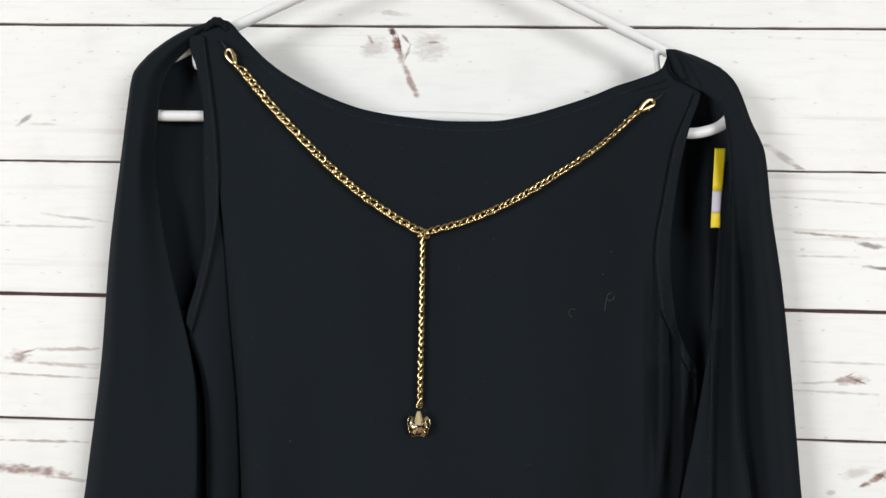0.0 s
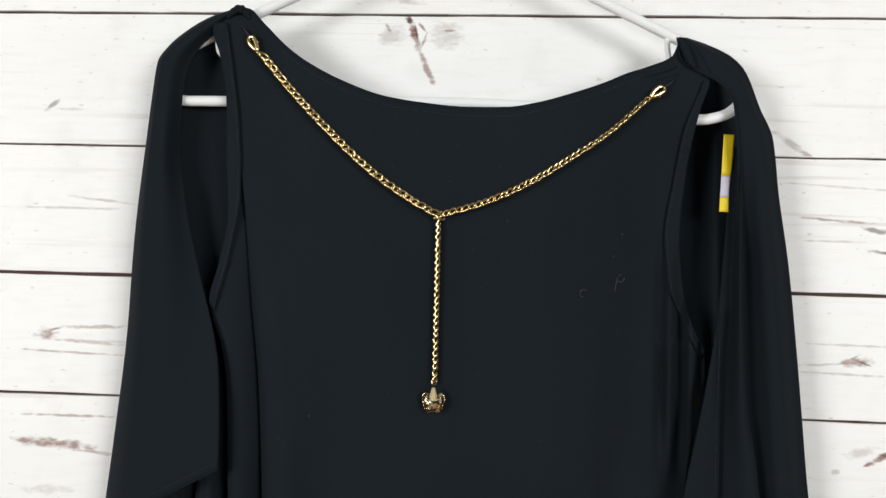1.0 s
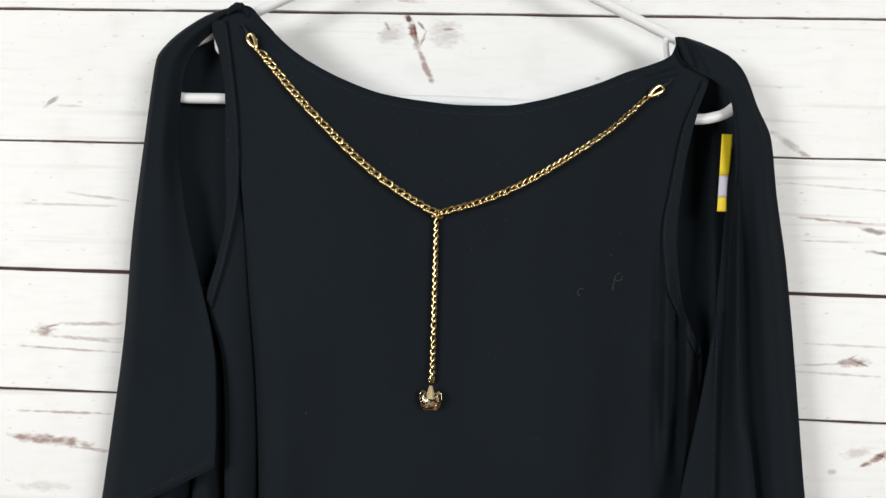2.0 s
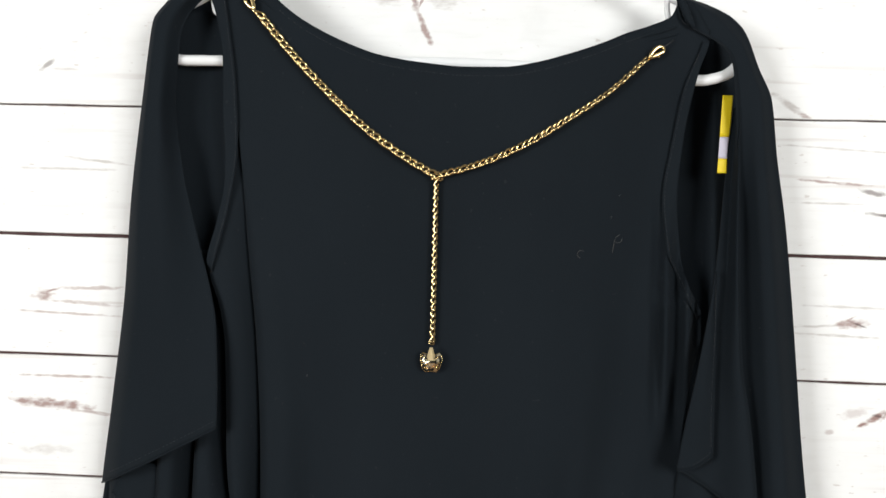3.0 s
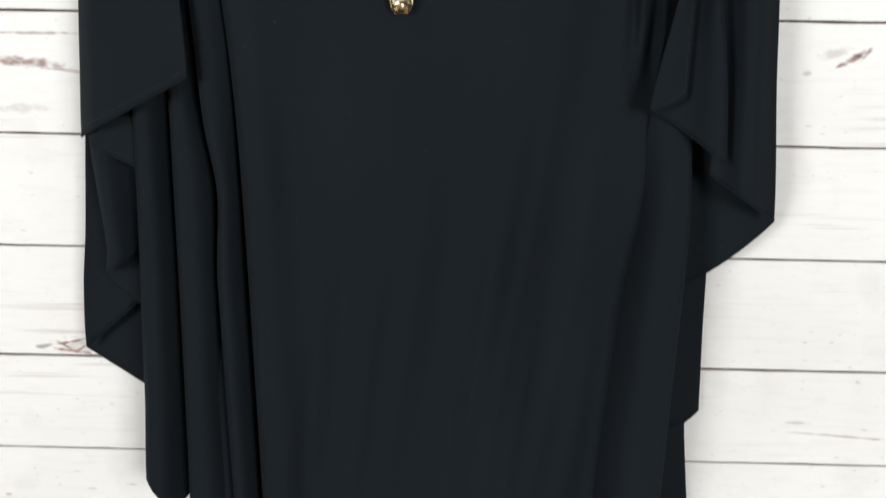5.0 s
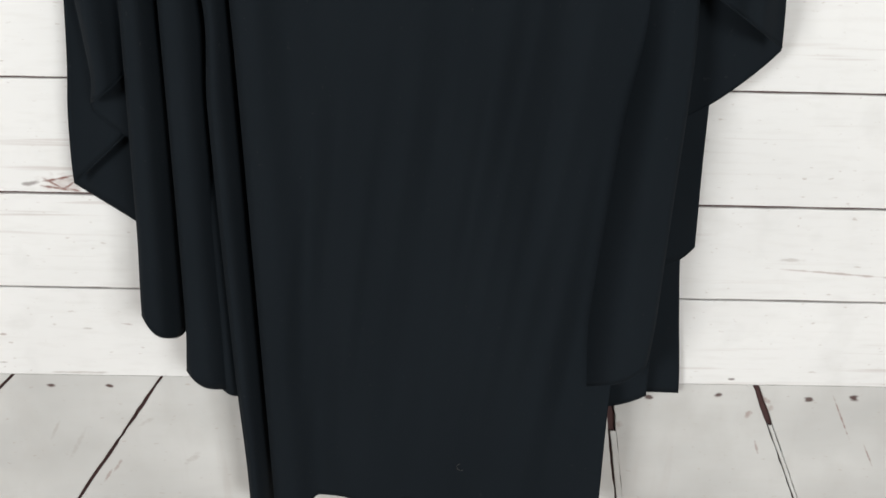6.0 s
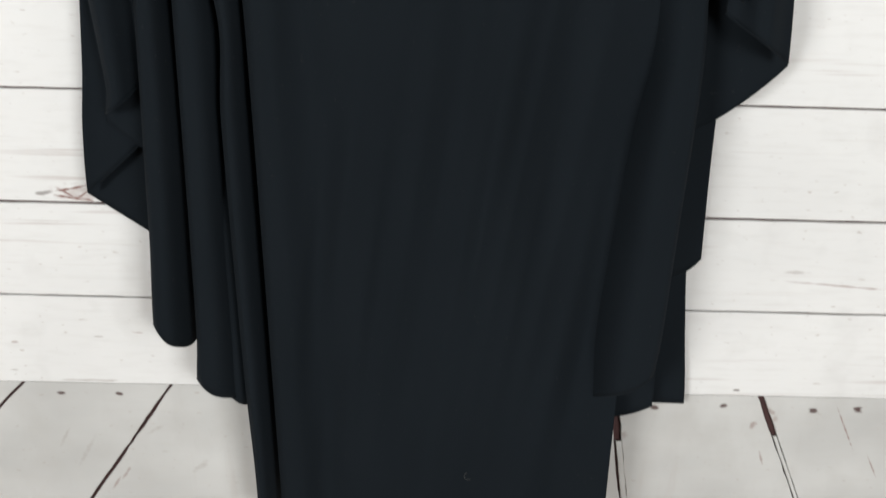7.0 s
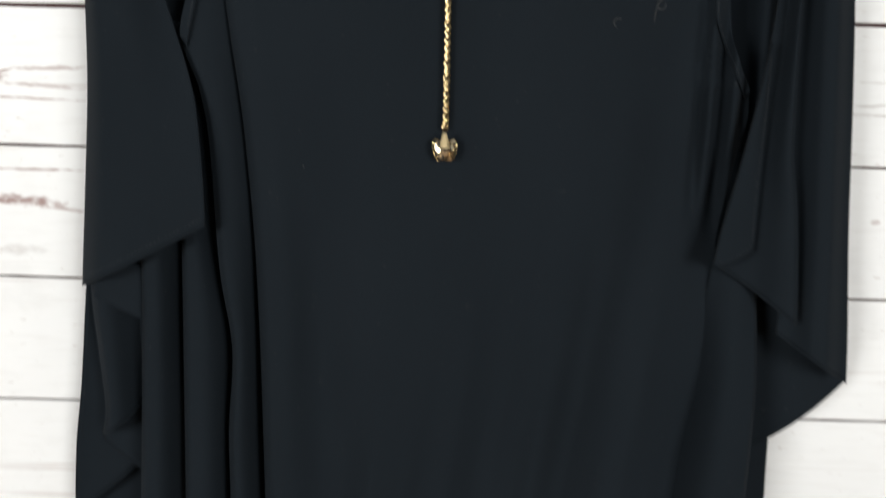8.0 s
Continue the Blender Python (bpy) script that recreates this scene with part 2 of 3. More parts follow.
def curve(*knots):
    """A smooth monotone curve through (place, value) knots."""
    k = sorted(knots)
    xs, ys = np.array([a for a, _ in k]), np.array([b for _, b in k])
    h, d = np.diff(xs), np.diff(ys) / np.diff(xs)
    m = np.concatenate([[d[0]], np.where(d[1:] * d[:-1] > 0, 2 * d[1:] * d[:-1] / np.where(d[1:] + d[:-1] == 0, 1, d[1:] + d[:-1]), 0), [d[-1]]])

    def at(v):
        v = min(max(v, xs[0]), xs[-1])
        i = min(int(np.searchsorted(xs, v, "right")) - 1, len(h) - 1)
        s = (v - xs[i]) / h[i]
        return float(ys[i] * (2 * s**3 - 3 * s**2 + 1) + h[i] * m[i] * (s**3 - 2 * s**2 + s) + ys[i + 1] * (3 * s**2 - 2 * s**3) + h[i] * m[i + 1] * (s**3 - s**2))

    return at


def smooth_step(a, b, v):
    s = min(max((v - a) / (b - a), 0.0), 1.0)
    return s * s * (3 - 2 * s)


def hang(x, y, z):
    """A place on a hanging sheet: sheets farther back hang wider and longer."""
    wider = (y + 0.05) / 0.637
    return (x + (x - 0.026) * wider, y, z + (z - (0.43 + 0.1 * smooth_step(0.2, 0.5, z))) * wider)


def cloth(name, parent, left, right, top, bottom, depth, nu=40, nv=60, thick=0.0011, label="", material=None, hems=""):
    """A hanging sheet between two side curves x(z) and two end curves z(u); depth(u, z, x) is its y."""
    bm = bmesh.new()
    rows = []
    for j in range(nv + 1):
        row = []
        for i in range(nu + 1):
            u = i / nu
            z_top, z_low = top(u), bottom(u)
            z = z_top + (z_low - z_top) * j / nv
            x = left(z) + (right(z) - left(z)) * u
            row.append(hang(x, depth(u, z, x), z))
        rows.append(row)
    grids = []
    for off in (0.0, thick):
        grids.append([[bm.verts.new((x, y + off, z)) for x, y, z in row] for row in rows])
    front, back = grids
    for j in range(nv):
        for i in range(nu):
            bm.faces.new((front[j][i], front[j + 1][i], front[j + 1][i + 1], front[j][i + 1]))
            bm.faces.new((back[j][i], back[j][i + 1], back[j + 1][i + 1], back[j + 1][i]))
    for j in range(nv):
        bm.faces.new((front[j][0], back[j][0], back[j + 1][0], front[j + 1][0]))
        bm.faces.new((front[j][nu], front[j + 1][nu], back[j + 1][nu], back[j][nu]))
    for i in range(nu):
        bm.faces.new((front[0][i], front[0][i + 1], back[0][i + 1], back[0][i]))
        bm.faces.new((front[nv][i], back[nv][i], back[nv][i + 1], front[nv][i + 1]))
    ob = part(name, bm, material or JERSEY, parent, label)
    for side in hems:
        line = rows[-1] if side == "b" else [row[-1 if side == "r" else 0] for row in rows]
        edge = part("hem", tube_path([(x, y + 0.0004, z) for x, y, z in line[::2]], 0.0007, 6), JERSEY)
        edge.parent = ob
    return ob


def tube_path(points, radius, sides=10, closed=False, flat=1.0):
    """A tube along points; radius is a number or a function of 0..1."""
    pts = [Vector(p) for p in points]
    bm = bmesh.new()
    count = len(pts)
    rings = []
    normal = None
    for i, p in enumerate(pts):
        a = pts[(i - 1) % count] if closed or i else p
        b = pts[(i + 1) % count] if closed or i < count - 1 else p
        ahead = (b - a).normalized()
        if normal is None:
            normal = ahead.orthogonal().normalized()
        normal = (normal - ahead * normal.dot(ahead)).normalized()
        side = ahead.cross(normal)
        r = radius(i / max(1, count - 1)) if callable(radius) else radius
        rings.append([bm.verts.new(p + (normal * math.cos(q) * flat + side * math.sin(q)) * r) for q in (2 * math.pi * k / sides for k in range(sides))])
    for i in range(count if closed else count - 1):
        a, b = rings[i], rings[(i + 1) % count]
        for k in range(sides):
            bm.faces.new((a[k], a[(k + 1) % sides], b[(k + 1) % sides], b[k]))
    if not closed:
        bm.faces.new(rings[0][::-1])
        bm.faces.new(rings[-1])
    bmesh.ops.recalc_face_normals(bm, faces=bm.faces[:])
    return bm


def rounded(points, steps=8):
    """Points of a smooth line through a few places."""
    p = [Vector(q) for q in points]
    p = [p[0] * 2 - p[1], *p, p[-1] * 2 - p[-2]]
    out = []
    for i in range(1, len(p) - 2):
        for k in range(steps):
            s = k / steps
            out.append(0.5 * (2 * p[i] + (p[i + 1] - p[i - 1]) * s + (2 * p[i - 1] - 5 * p[i] + 4 * p[i + 1] - p[i + 2]) * s * s + (3 * p[i] - p[i - 1] - 3 * p[i + 1] + p[i + 2]) * s**3))
    return [*out, p[-2]]


# ---- the unseen room, added to enclose the lamps ----
def room():
    t = 0.1
    tagged(part("floor", box(-HALF - t, HALF + t, SOUTH - t, 0.15, GROUND - t, GROUND), OAK, smooth=False), "unseen brown wooden floor added to close the room", "floor", kind="structure")
    tagged(part("ceiling", box(-HALF - t, HALF + t, SOUTH - t, 0.15, CEILING, CEILING + t), PLASTER, smooth=False), "unseen grey plaster ceiling added to close the room", "ceiling", kind="structure")
    for name, x0, x1 in (("wall_west", -HALF - t, -HALF), ("wall_east", HALF, HALF + t)):
        tagged(part(name, box(x0, x1, SOUTH, 0.05, GROUND, CEILING), PLASTER, smooth=False), "unseen grey side wall added to close the room", "wall", kind="structure")
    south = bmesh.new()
    (xa, z, w, h, _), (xb, *_) = ASSUMED_WINDOWS
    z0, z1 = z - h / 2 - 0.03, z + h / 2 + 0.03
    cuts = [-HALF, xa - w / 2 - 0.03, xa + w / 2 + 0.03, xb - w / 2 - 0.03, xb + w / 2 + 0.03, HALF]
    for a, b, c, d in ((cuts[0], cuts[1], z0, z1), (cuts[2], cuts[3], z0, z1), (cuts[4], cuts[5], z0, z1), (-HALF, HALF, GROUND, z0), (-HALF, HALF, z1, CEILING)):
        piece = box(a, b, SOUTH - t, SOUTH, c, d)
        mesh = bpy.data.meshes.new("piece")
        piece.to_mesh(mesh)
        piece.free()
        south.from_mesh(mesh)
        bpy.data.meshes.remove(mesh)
    tagged(part("wall_south", south, PLASTER, smooth=False), "unseen grey wall added with two assumed window openings", "wall", kind="structure")
    # unseen windows, added to give the two area lamps a frame
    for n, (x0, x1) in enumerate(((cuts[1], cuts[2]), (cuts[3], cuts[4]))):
        window = thing(f"window_{n + 1}", ((x0 + x1) / 2, SOUTH, z0), "assumed white framed window, unseen, added around an area lamp", "window", kind="structure")
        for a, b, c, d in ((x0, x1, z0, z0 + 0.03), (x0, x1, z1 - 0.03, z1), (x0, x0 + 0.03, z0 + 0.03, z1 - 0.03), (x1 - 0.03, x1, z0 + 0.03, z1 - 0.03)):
            under(part("assumed_window_frame", box(a, b, SOUTH - 0.08, SOUTH - 0.02, c, d, 0.004), PLASTIC), window)


room()


# ---- the printed board backdrop, modelled as separate boards ----
# heights at x = 0 and slopes of the joints, and the width of each gap
JOINTS = [(1.30, 0.009, 0.0016), (1.19, 0.009, 0.0016), (1.08, 0.009, 0.0016), (0.975, 0.009, 0.0016), (0.868, 0.0088, 0.0016), (0.7619, 0.0087, 0.0020), (0.6532, 0.0030, 0.0013), (0.5497, -0.0019, 0.0026),
          (0.4552, -0.0052, 0.0018), (0.3617, -0.0062, 0.0017), (0.2702, -0.0052, 0.0017), (0.1739, -0.0049, 0.0021), (0.0872, -0.0044, 0.0019), (0.0, 0.0, 0.0003)]


def ragged(seed, s, size):
    return size * noise.noise(Vector((s * 40, seed * 7.3, 0))) + 0.6 * size * noise.noise(Vector((s * 160, seed * 3.1, 5)))


def board(edge_a, edge_b, ends, along, steps):
    """One board between two ragged edges, with eased arrises. edge(s) is the place across at s along."""
    bm = bmesh.new()
    ease, deep = 0.0005, 0.008
    rows = []
    for k in range(steps + 1):
        s = ends[0] + (ends[1] - ends[0]) * k / steps
        a, b = edge_a(s), edge_b(s)
        profile = [(a, deep), (a, ease), (a + ease, 0.0), ((a + b) / 2, 0.0), (b - ease, 0.0), (b, ease), (b, deep)]
        rows.append([bm.verts.new((s, y, c) if along == "x" else (c, y, s)) for c, y in profile])
    for p, q in zip(rows, rows[1:]):
        for i in range(6):
            bm.faces.new((p[i], p[i + 1], q[i + 1], q[i]))
    bmesh.ops.recalc_face_normals(bm, faces=bm.faces[:])
    return part("plank", bm, BOARDS if along == "x" else DIMMED_LOWER_BOARDS, smooth=False)


def board_wall():
    wall = thing("backdrop_north", (0, 0, GROUND), "backdrop printed with whitewashed planks, dark joints and brown knots", "wall", kind="structure")
    under(part("backing", box(-HALF, HALF, 0.0035, 0.05, GROUND, CEILING), GAP, smooth=False), wall)
    tops = [(CEILING, 0.0, 0.0)] + JOINTS
    for n, (upper, lower) in enumerate(zip(tops, JOINTS)):
        high = lambda x, j=upper, n=n: j[0] + j[1] * x - j[2] / 2 - ragged(n, x, 0.0005 if j[2] else 0)
        low = lambda x, j=lower, n=n, lower=lower: j[0] + j[1] * x + j[2] / 2 + ragged(n + 50, x, 0.0005 if lower[0] else 0.0002)
        under(board(low, high, (-HALF, HALF), "x", 420), wall)
    # narrow white fillets set into two of the lower joints
    seam = lambda i, z: (-0.219 + 0.1345 * i) + (-0.1171 + 0.0487 * i) * (-z / 0.17)
    for i, z_top, off, wide in ((4, -0.043, 0.0002, 0.0032), (3, -0.052, 0.0009, 0.0052)):
        a = lambda z, i=i, off=off, wide=wide: seam(i, z) + off - wide / 2 + ragged(i + 60, z, 0.0005)
        b = lambda z, i=i, off=off, wide=wide: seam(i, z) + off + wide / 2 + ragged(i + 80, z, 0.0003)
        under(board(a, b, (GROUND, z_top), "z", 160), wall)
    # the printed floor section: boards run downwards, spread apart, painted darker for weaker light
    widths = {0: 0.0036, 1: 0.0034, 2: 0.0030, 3: 0.0075, 4: 0.0056}
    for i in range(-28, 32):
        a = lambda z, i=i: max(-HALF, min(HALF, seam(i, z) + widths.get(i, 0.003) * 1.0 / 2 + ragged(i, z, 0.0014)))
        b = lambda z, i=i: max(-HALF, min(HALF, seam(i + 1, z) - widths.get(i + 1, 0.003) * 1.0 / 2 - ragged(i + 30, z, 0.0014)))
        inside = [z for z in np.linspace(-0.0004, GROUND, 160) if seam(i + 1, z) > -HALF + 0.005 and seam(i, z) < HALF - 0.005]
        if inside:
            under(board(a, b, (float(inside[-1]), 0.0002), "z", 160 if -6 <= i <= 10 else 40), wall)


# ---- the hanger ----
def hanger():
    ob = thing("hanger", (0.015, -0.038, 0.80), "white plastic tubular clothes hanger hung on a nail", "hanger")
    y = -0.038
    loop = [(0.018, y, 0.8115), (-0.050, y, 0.7905), (-0.135, y, 0.7505), (-0.182, y, 0.7258), (-0.205, y, 0.711), (-0.209, y, 0.694), (-0.198, y, 0.682),
            (-0.16, y, 0.6808), (0.02, y, 0.6828), (0.15, y, 0.6765), (0.186, y, 0.6740), (0.200, y, 0.6755), (0.211, y, 0.6800), (0.218, y, 0.6890), (0.214, y, 0.7045), (0.196, y, 0.7205), (0.166, y, 0.7365), (0.094, y, 0.7725)]
    line = rounded(loop + [loop[0]], 8)[:-1]
    under(part("frame", tube_path(line, 0.0040, 12, closed=True), PLASTIC), ob)
    hook = [(0.018, y, 0.8115), (0.017, y, 0.835), (0.012, y + 0.002, 0.853), (0.022, y + 0.004, 0.868), (0.030, y + 0.006, 0.885), (0.018, y + 0.008, 0.903), (0.001, y + 0.008, 0.897)]
    under(part("hook", tube_path(rounded(hook, 8), 0.0033, 10), PLASTIC), ob)
    for x, z, bend in ((0.165, 0.7365, 0.004), (-0.1695, 0.7365, 0.004)):
        notch = rounded([(x, y, z), (x, y - 0.001, z - 0.010), (x + bend * 0.3, y - 0.001, z - 0.018), (x + bend, y - 0.001, z - 0.021)], 5)
        under(part("strap_notch", tube_path(notch, 0.0022, 8), PLASTIC), ob)
    nail = thing("nail", (0.017, 0.0, 0.897), "grey steel nail in the plank backdrop holding the hanger", "nail")
    under(part("shank", tube_path([(0.017, 0.004, 0.896), (0.017, -0.045, 0.898)], 0.0018, 8), STEEL), nail)
    under(part("head", tube_path([(0.017, -0.045, 0.898), (0.017, -0.047, 0.898)], 0.005, 12), STEEL), nail)


# ---- the dress ----
BODY_LEFT = curve((0.75, -0.168), (0.732, -0.1702), (0.713, -0.1642), (0.681, -0.158), (0.640, -0.156), (0.592, -0.153), (0.560, -0.158), (0.532, -0.164), (0.520, -0.1615), (0.500, -0.154),
                  (0.472, -0.149), (0.383, -0.144), (0.326, -0.137), (0.263, -0.141), (0.038, -0.139), (-0.08, -0.136), (-0.13, -0.136))
BODY_RIGHT = curve((0.75, 0.196), (0.700, 0.193), (0.678, 0.186), (0.630, 0.176), (0.586, 0.172), (0.543, 0.1755), (0.520, 0.183), (0.506, 0.190), (0.490, 0.191), (0.46, 0.185), (0.40, 0.178), (0.008, 0.176), (-0.13, 0.177))
NECK = curve((-0.168, 0.733), (-0.155, 0.746), (-0.145, 0.748), (-0.132, 0.7365), (-0.115, 0.7200), (-0.099, 0.7085), (-0.070, 0.694), (-0.042, 0.6845), (-0.013, 0.680), (0.019, 0.6775), (0.047, 0.678),
             (0.070, 0.682), (0.098, 0.6903), (0.118, 0.6975), (0.134, 0.7045), (0.150, 0.7100), (0.166, 0.7175), (0.173, 0.731), (0.180, 0.728), (0.193, 0.708))
FOLD = curve((0.64, -0.146), (0.615, -0.143), (0.537, -0.134), (0.473, -0.126), (0.384, -0.120), (0.300, -0.118), (0.09, -0.116), (-0.13, -0.114))
HEM = curve((-0.137, -0.104), (-0.131, -0.114), (-0.122, -0.112), (-0.116, -0.098), (-0.114, -0.116), (-0.103, -0.128), (-0.089, -0.110), (-0.074, -0.089), (-0.053, -0.091), (-0.023, -0.105), (0.006, -0.093),
            (0.024, -0.100), (0.042, -0.110), (0.075, -0.104), (0.136, -0.105), (0.153, -0.116), (0.166, -0.124), (0.177, -0.114))


FRONT_LEFT = curve((0.75, -0.168), (0.732, -0.1702), (0.713, -0.164), (0.681, -0.155), (0.660, -0.1505), (0.640, -0.1475), (0.615, -0.1432), (0.537, -0.134), (0.473, -0.126), (0.384, -0.120), (0.300, -0.118), (0.09, -0.116), (-0.13, -0.114))


def side_depth(u, z, x):
    """The fold that hangs beside the front, turning back into the dark on its right."""
    left = BODY_LEFT(z)
    s = min(max((x - left) / max(1e-4, FOLD(z) - left), 0.0), 1.3)
    deep = 0.4 * smooth_step(0.63, 0.50, z) + 0.6 * smooth_step(0.46, 0.26, z)
    return -0.0505 + deep * (0.024 * max(0.0, (s - 0.22) / 0.78) ** 1.8 - 0.002 + 0.006 * smooth_step(0.16, 0.0, s)) + (1 - deep) * 0.0015


def body_depth(u, z, x):
    return side_depth(u, z, x) if x < FRONT_LEFT(z) else front_depth(u, z, x)


def front_depth(u, z, x):
    y = -0.050 - 0.006 * math.sin(math.pi * min(max((x + 0.16) / 0.34, 0), 1))
    near = (x - FRONT_LEFT(z)) / 0.006
    y += smooth_step(0.63, 0.50, z) * (0.006 * max(0.0, 1 - near) ** 2 - 0.003 * math.exp(-(((x - FRONT_LEFT(z) - 0.016) / 0.012) ** 2)))
    # soft folds that grow towards the hem
    grow = smooth_step(0.46, 0.22, z) * (0.25 + 0.75 * smooth_step(-0.10, 0.14, z))
    ripple = noise.noise(Vector((x * 24 - 2.2 * z, z * 1.1, 3))) + 0.42 * noise.noise(Vector((x * 56 - 8 * z, z * 1.3, 8)))
    y += grow * (0.011 + 0.012 * smooth_step(0.02, 0.09, x)) * ripple * smooth_step(-0.11, -0.06, x) * smooth_step(0.165, 0.115, x)
    y += 0.0085 * math.exp(-(((x - FRONT_LEFT(z) - 0.044) / 0.017) ** 2)) * smooth_step(0.52, 0.32, z)
    # pulls from the armhole down the right side, and the hollow beside the drape
    lean = x - (0.118 + 0.10 * (z - 0.3))
    y += 0.005 * math.exp(-((lean / 0.016) ** 2)) * smooth_step(0.60, 0.45, z) * smooth_step(0.08, 0.2, z)
    y += 0.021 * smooth_step(0.100, 0.172, x + 0.06 * (0.4 - z)) * smooth_step(0.53, 0.44, z) * smooth_step(-0.05, 0.10, z)
    y += 0.012 * smooth_step(0.105, 0.175, x) * smooth_step(0.46, 0.54, z) * smooth_step(0.70, 0.62, z)
    y += 0.001 * smooth_step(-0.115, -0.155, x) * smooth_step(0.56, 0.62, z) * smooth_step(0.71, 0.66, z)
    low = smooth_step(0.60, 0.52, z) * smooth_step(0.40, 0.48, z)
    y += low * 0.006 * math.sin((x - 0.155) * 420) * smooth_step(0.15, 0.165, x)
    return y


def dress():
    ob = thing("dress", (0.0, -0.045, 0.72), "long black jersey dress with open draped sleeves, on a hanger", "dress")
    made = []
    add = lambda name, *a, **k: made.append(cloth(name, None, *a, **k))

    def neck_top(u):
        z = 0.70
        for _ in range(12):
            z = NECK(FRONT_LEFT(z) + (BODY_RIGHT(z) - FRONT_LEFT(z)) * u)
        return z

    def hem_low(u):
        return HEM(-0.1145 + 0.2915 * u)

    add("front_panel", FRONT_LEFT, BODY_RIGHT, neck_top, hem_low, front_depth, 230, 150, hems="b")
    add("side_fold", BODY_LEFT, lambda z: FOLD(z) + 0.005, lambda u: 0.630, lambda u: HEM(-0.137 + 0.021 * min(1, u * 1.2)), lambda u, z, x: side_depth(u, z, x) + 0.005 * smooth_step(0.57, 0.63, z), 30, 110, hems="b")
    add("back_panel", curve((0.70, -0.150), (-0.1, -0.130)), curve((0.70, 0.17), (-0.1, 0.168)), lambda u: 0.700 - 0.05 * math.sin(math.pi * u), lambda u: -0.06, lambda u, z, x: -0.014 + 0.003 * math.sin(x * 140), 60, 30)

    # left sleeve: its back, its front with the slanting hem, the cascade under it
    add("sleeve_lining", curve((0.735, -0.178), (0.70, -0.203), (0.6, -0.207), (0.3, -0.215)), curve((0.735, -0.15), (0.3, -0.12)), lambda u: 0.724 - 0.012 * abs(u - 0.5), lambda u: 0.30, lambda u, z, x: -0.0290 + 0.003 * math.sin(x * 150 + 2.2), 40, 30)
    sl = curve((0.748, -0.153), (0.742, -0.171), (0.7295, -0.191), (0.719, -0.2025), (0.707, -0.2105), (0.688, -0.2128), (0.659, -0.2152), (0.571, -0.2215), (0.511, -0.223), (0.430, -0.229), (0.370, -0.234), (0.36, -0.2345))
    sr = curve((0.748, -0.148), (0.739, -0.157), (0.731, -0.167), (0.713, -0.184), (0.696, -0.1905), (0.68, -0.1915), (0.652, -0.1925), (0.599, -0.185), (0.552, -0.173), (0.505, -0.160), (0.485, -0.1565), (0.42, -0.1535), (0.36, -0.155))
    def left_sleeve(u, z, x):
        y = -0.050 - 0.012 * u * smooth_step(0.70, 0.58, z) + (0.020 - 0.013 * smooth_step(0.62, 0.71, z)) * (1 - min(1, u / 0.16)) ** 2
        y += (0.005 + 0.013 * smooth_step(0.44, 0.58, z) * smooth_step(0.70, 0.62, z)) * smooth_step(0.45, 1.05, u) - 0.003 * math.sin(3.0 * u) - 0.006 * smooth_step(0.6, 0.4, z) * u
        return y + 0.0025 * math.sin(5.5 * u + 9 * z) * smooth_step(0.70, 0.60, z)

    add("sleeve_front", sl, sr, lambda u: 0.7475, lambda u: 0.370 + 0.042 * u, left_sleeve, 50, 100, label="black sleeve front with a slanting stitched hem", hems="br")
    wide = curve((0.42, -0.226), (0.366, -0.232), (0.297, -0.239), (0.252, -0.245), (0.203, -0.248), (0.16, -0.248))
    inner = lambda x: (lambda z: x)
    add("cascade_fold", wide, inner(-0.188), lambda u: 0.40, lambda u: 0.203 - 0.042 * u, lambda u, z, x: -0.014 - 0.004 * u, 20, 30, hems="b")
    add("cascade_fold", lambda z: wide(z) + 0.001, inner(-0.190), lambda u: 0.40, lambda u: min(0.203 + 0.052 * u, 0.203 + 0.055), lambda u, z, x: -0.0245 + 0.0015 * math.sin(u * 9), 24, 30, hems="b")
    rolled = curve((0.40, -0.229), (0.366, -0.2285), (0.32, -0.2255), (0.284, -0.2235), (0.265, -0.2265))
    add("cascade_fold", rolled, inner(-0.188), lambda u: 0.40, lambda u: 0.266 + 0.034 * u**1.2, lambda u, z, x: -0.046 + 0.010 * (1 - min(1, u / 0.14)) ** 2 + 0.0155 * smooth_step(0.15, 0.85, u), 30, 30, hems="bl")
    add("cascade_fold", lambda z: rolled(z) + 0.0012, inner(-0.189), lambda u: 0.36, lambda u: 0.2605 - 0.030 * u**0.85, lambda u, z, x: -0.0288, 20, 20, hems="b")

    add("cascade_fold", curve((0.40, -0.219), (0.375, -0.2215), (0.36, -0.2285), (0.34, -0.2315)), inner(-0.192), lambda u: 0.385, lambda u: 0.364 - 0.018 * u, lambda u, z, x: -0.0465 + 0.004 * u, 16, 10, hems="b")

    # the left drape in two hanging tubes
    def tube(u, front, back, peak=0.26):
        """A hanging fold: rolled at its near edge, falling back beside it."""
        if u < 0.12:
            return front + 0.20 * (back - front) * (1 - u / 0.12) ** 2
        return front + (back - front) * max(0.0, (u - peak) / (1 - peak)) ** 1.9

    add("drape_fold", curve((0.42, -0.196), (0.383, -0.195), (0.315, -0.1975), (0.207, -0.203), (0.165, -0.205), (0.085, -0.2105), (0.06, -0.211)), curve((0.42, -0.166), (0.315, -0.166), (0.207, -0.169), (0.085, -0.1735), (0.06, -0.174)),
        lambda u: 0.43, lambda u: 0.069 + 0.016 * abs(2 * u - 1.1) ** 3, lambda u, z, x: tube(u, -0.053, -0.020), 30, 50, hems="b")
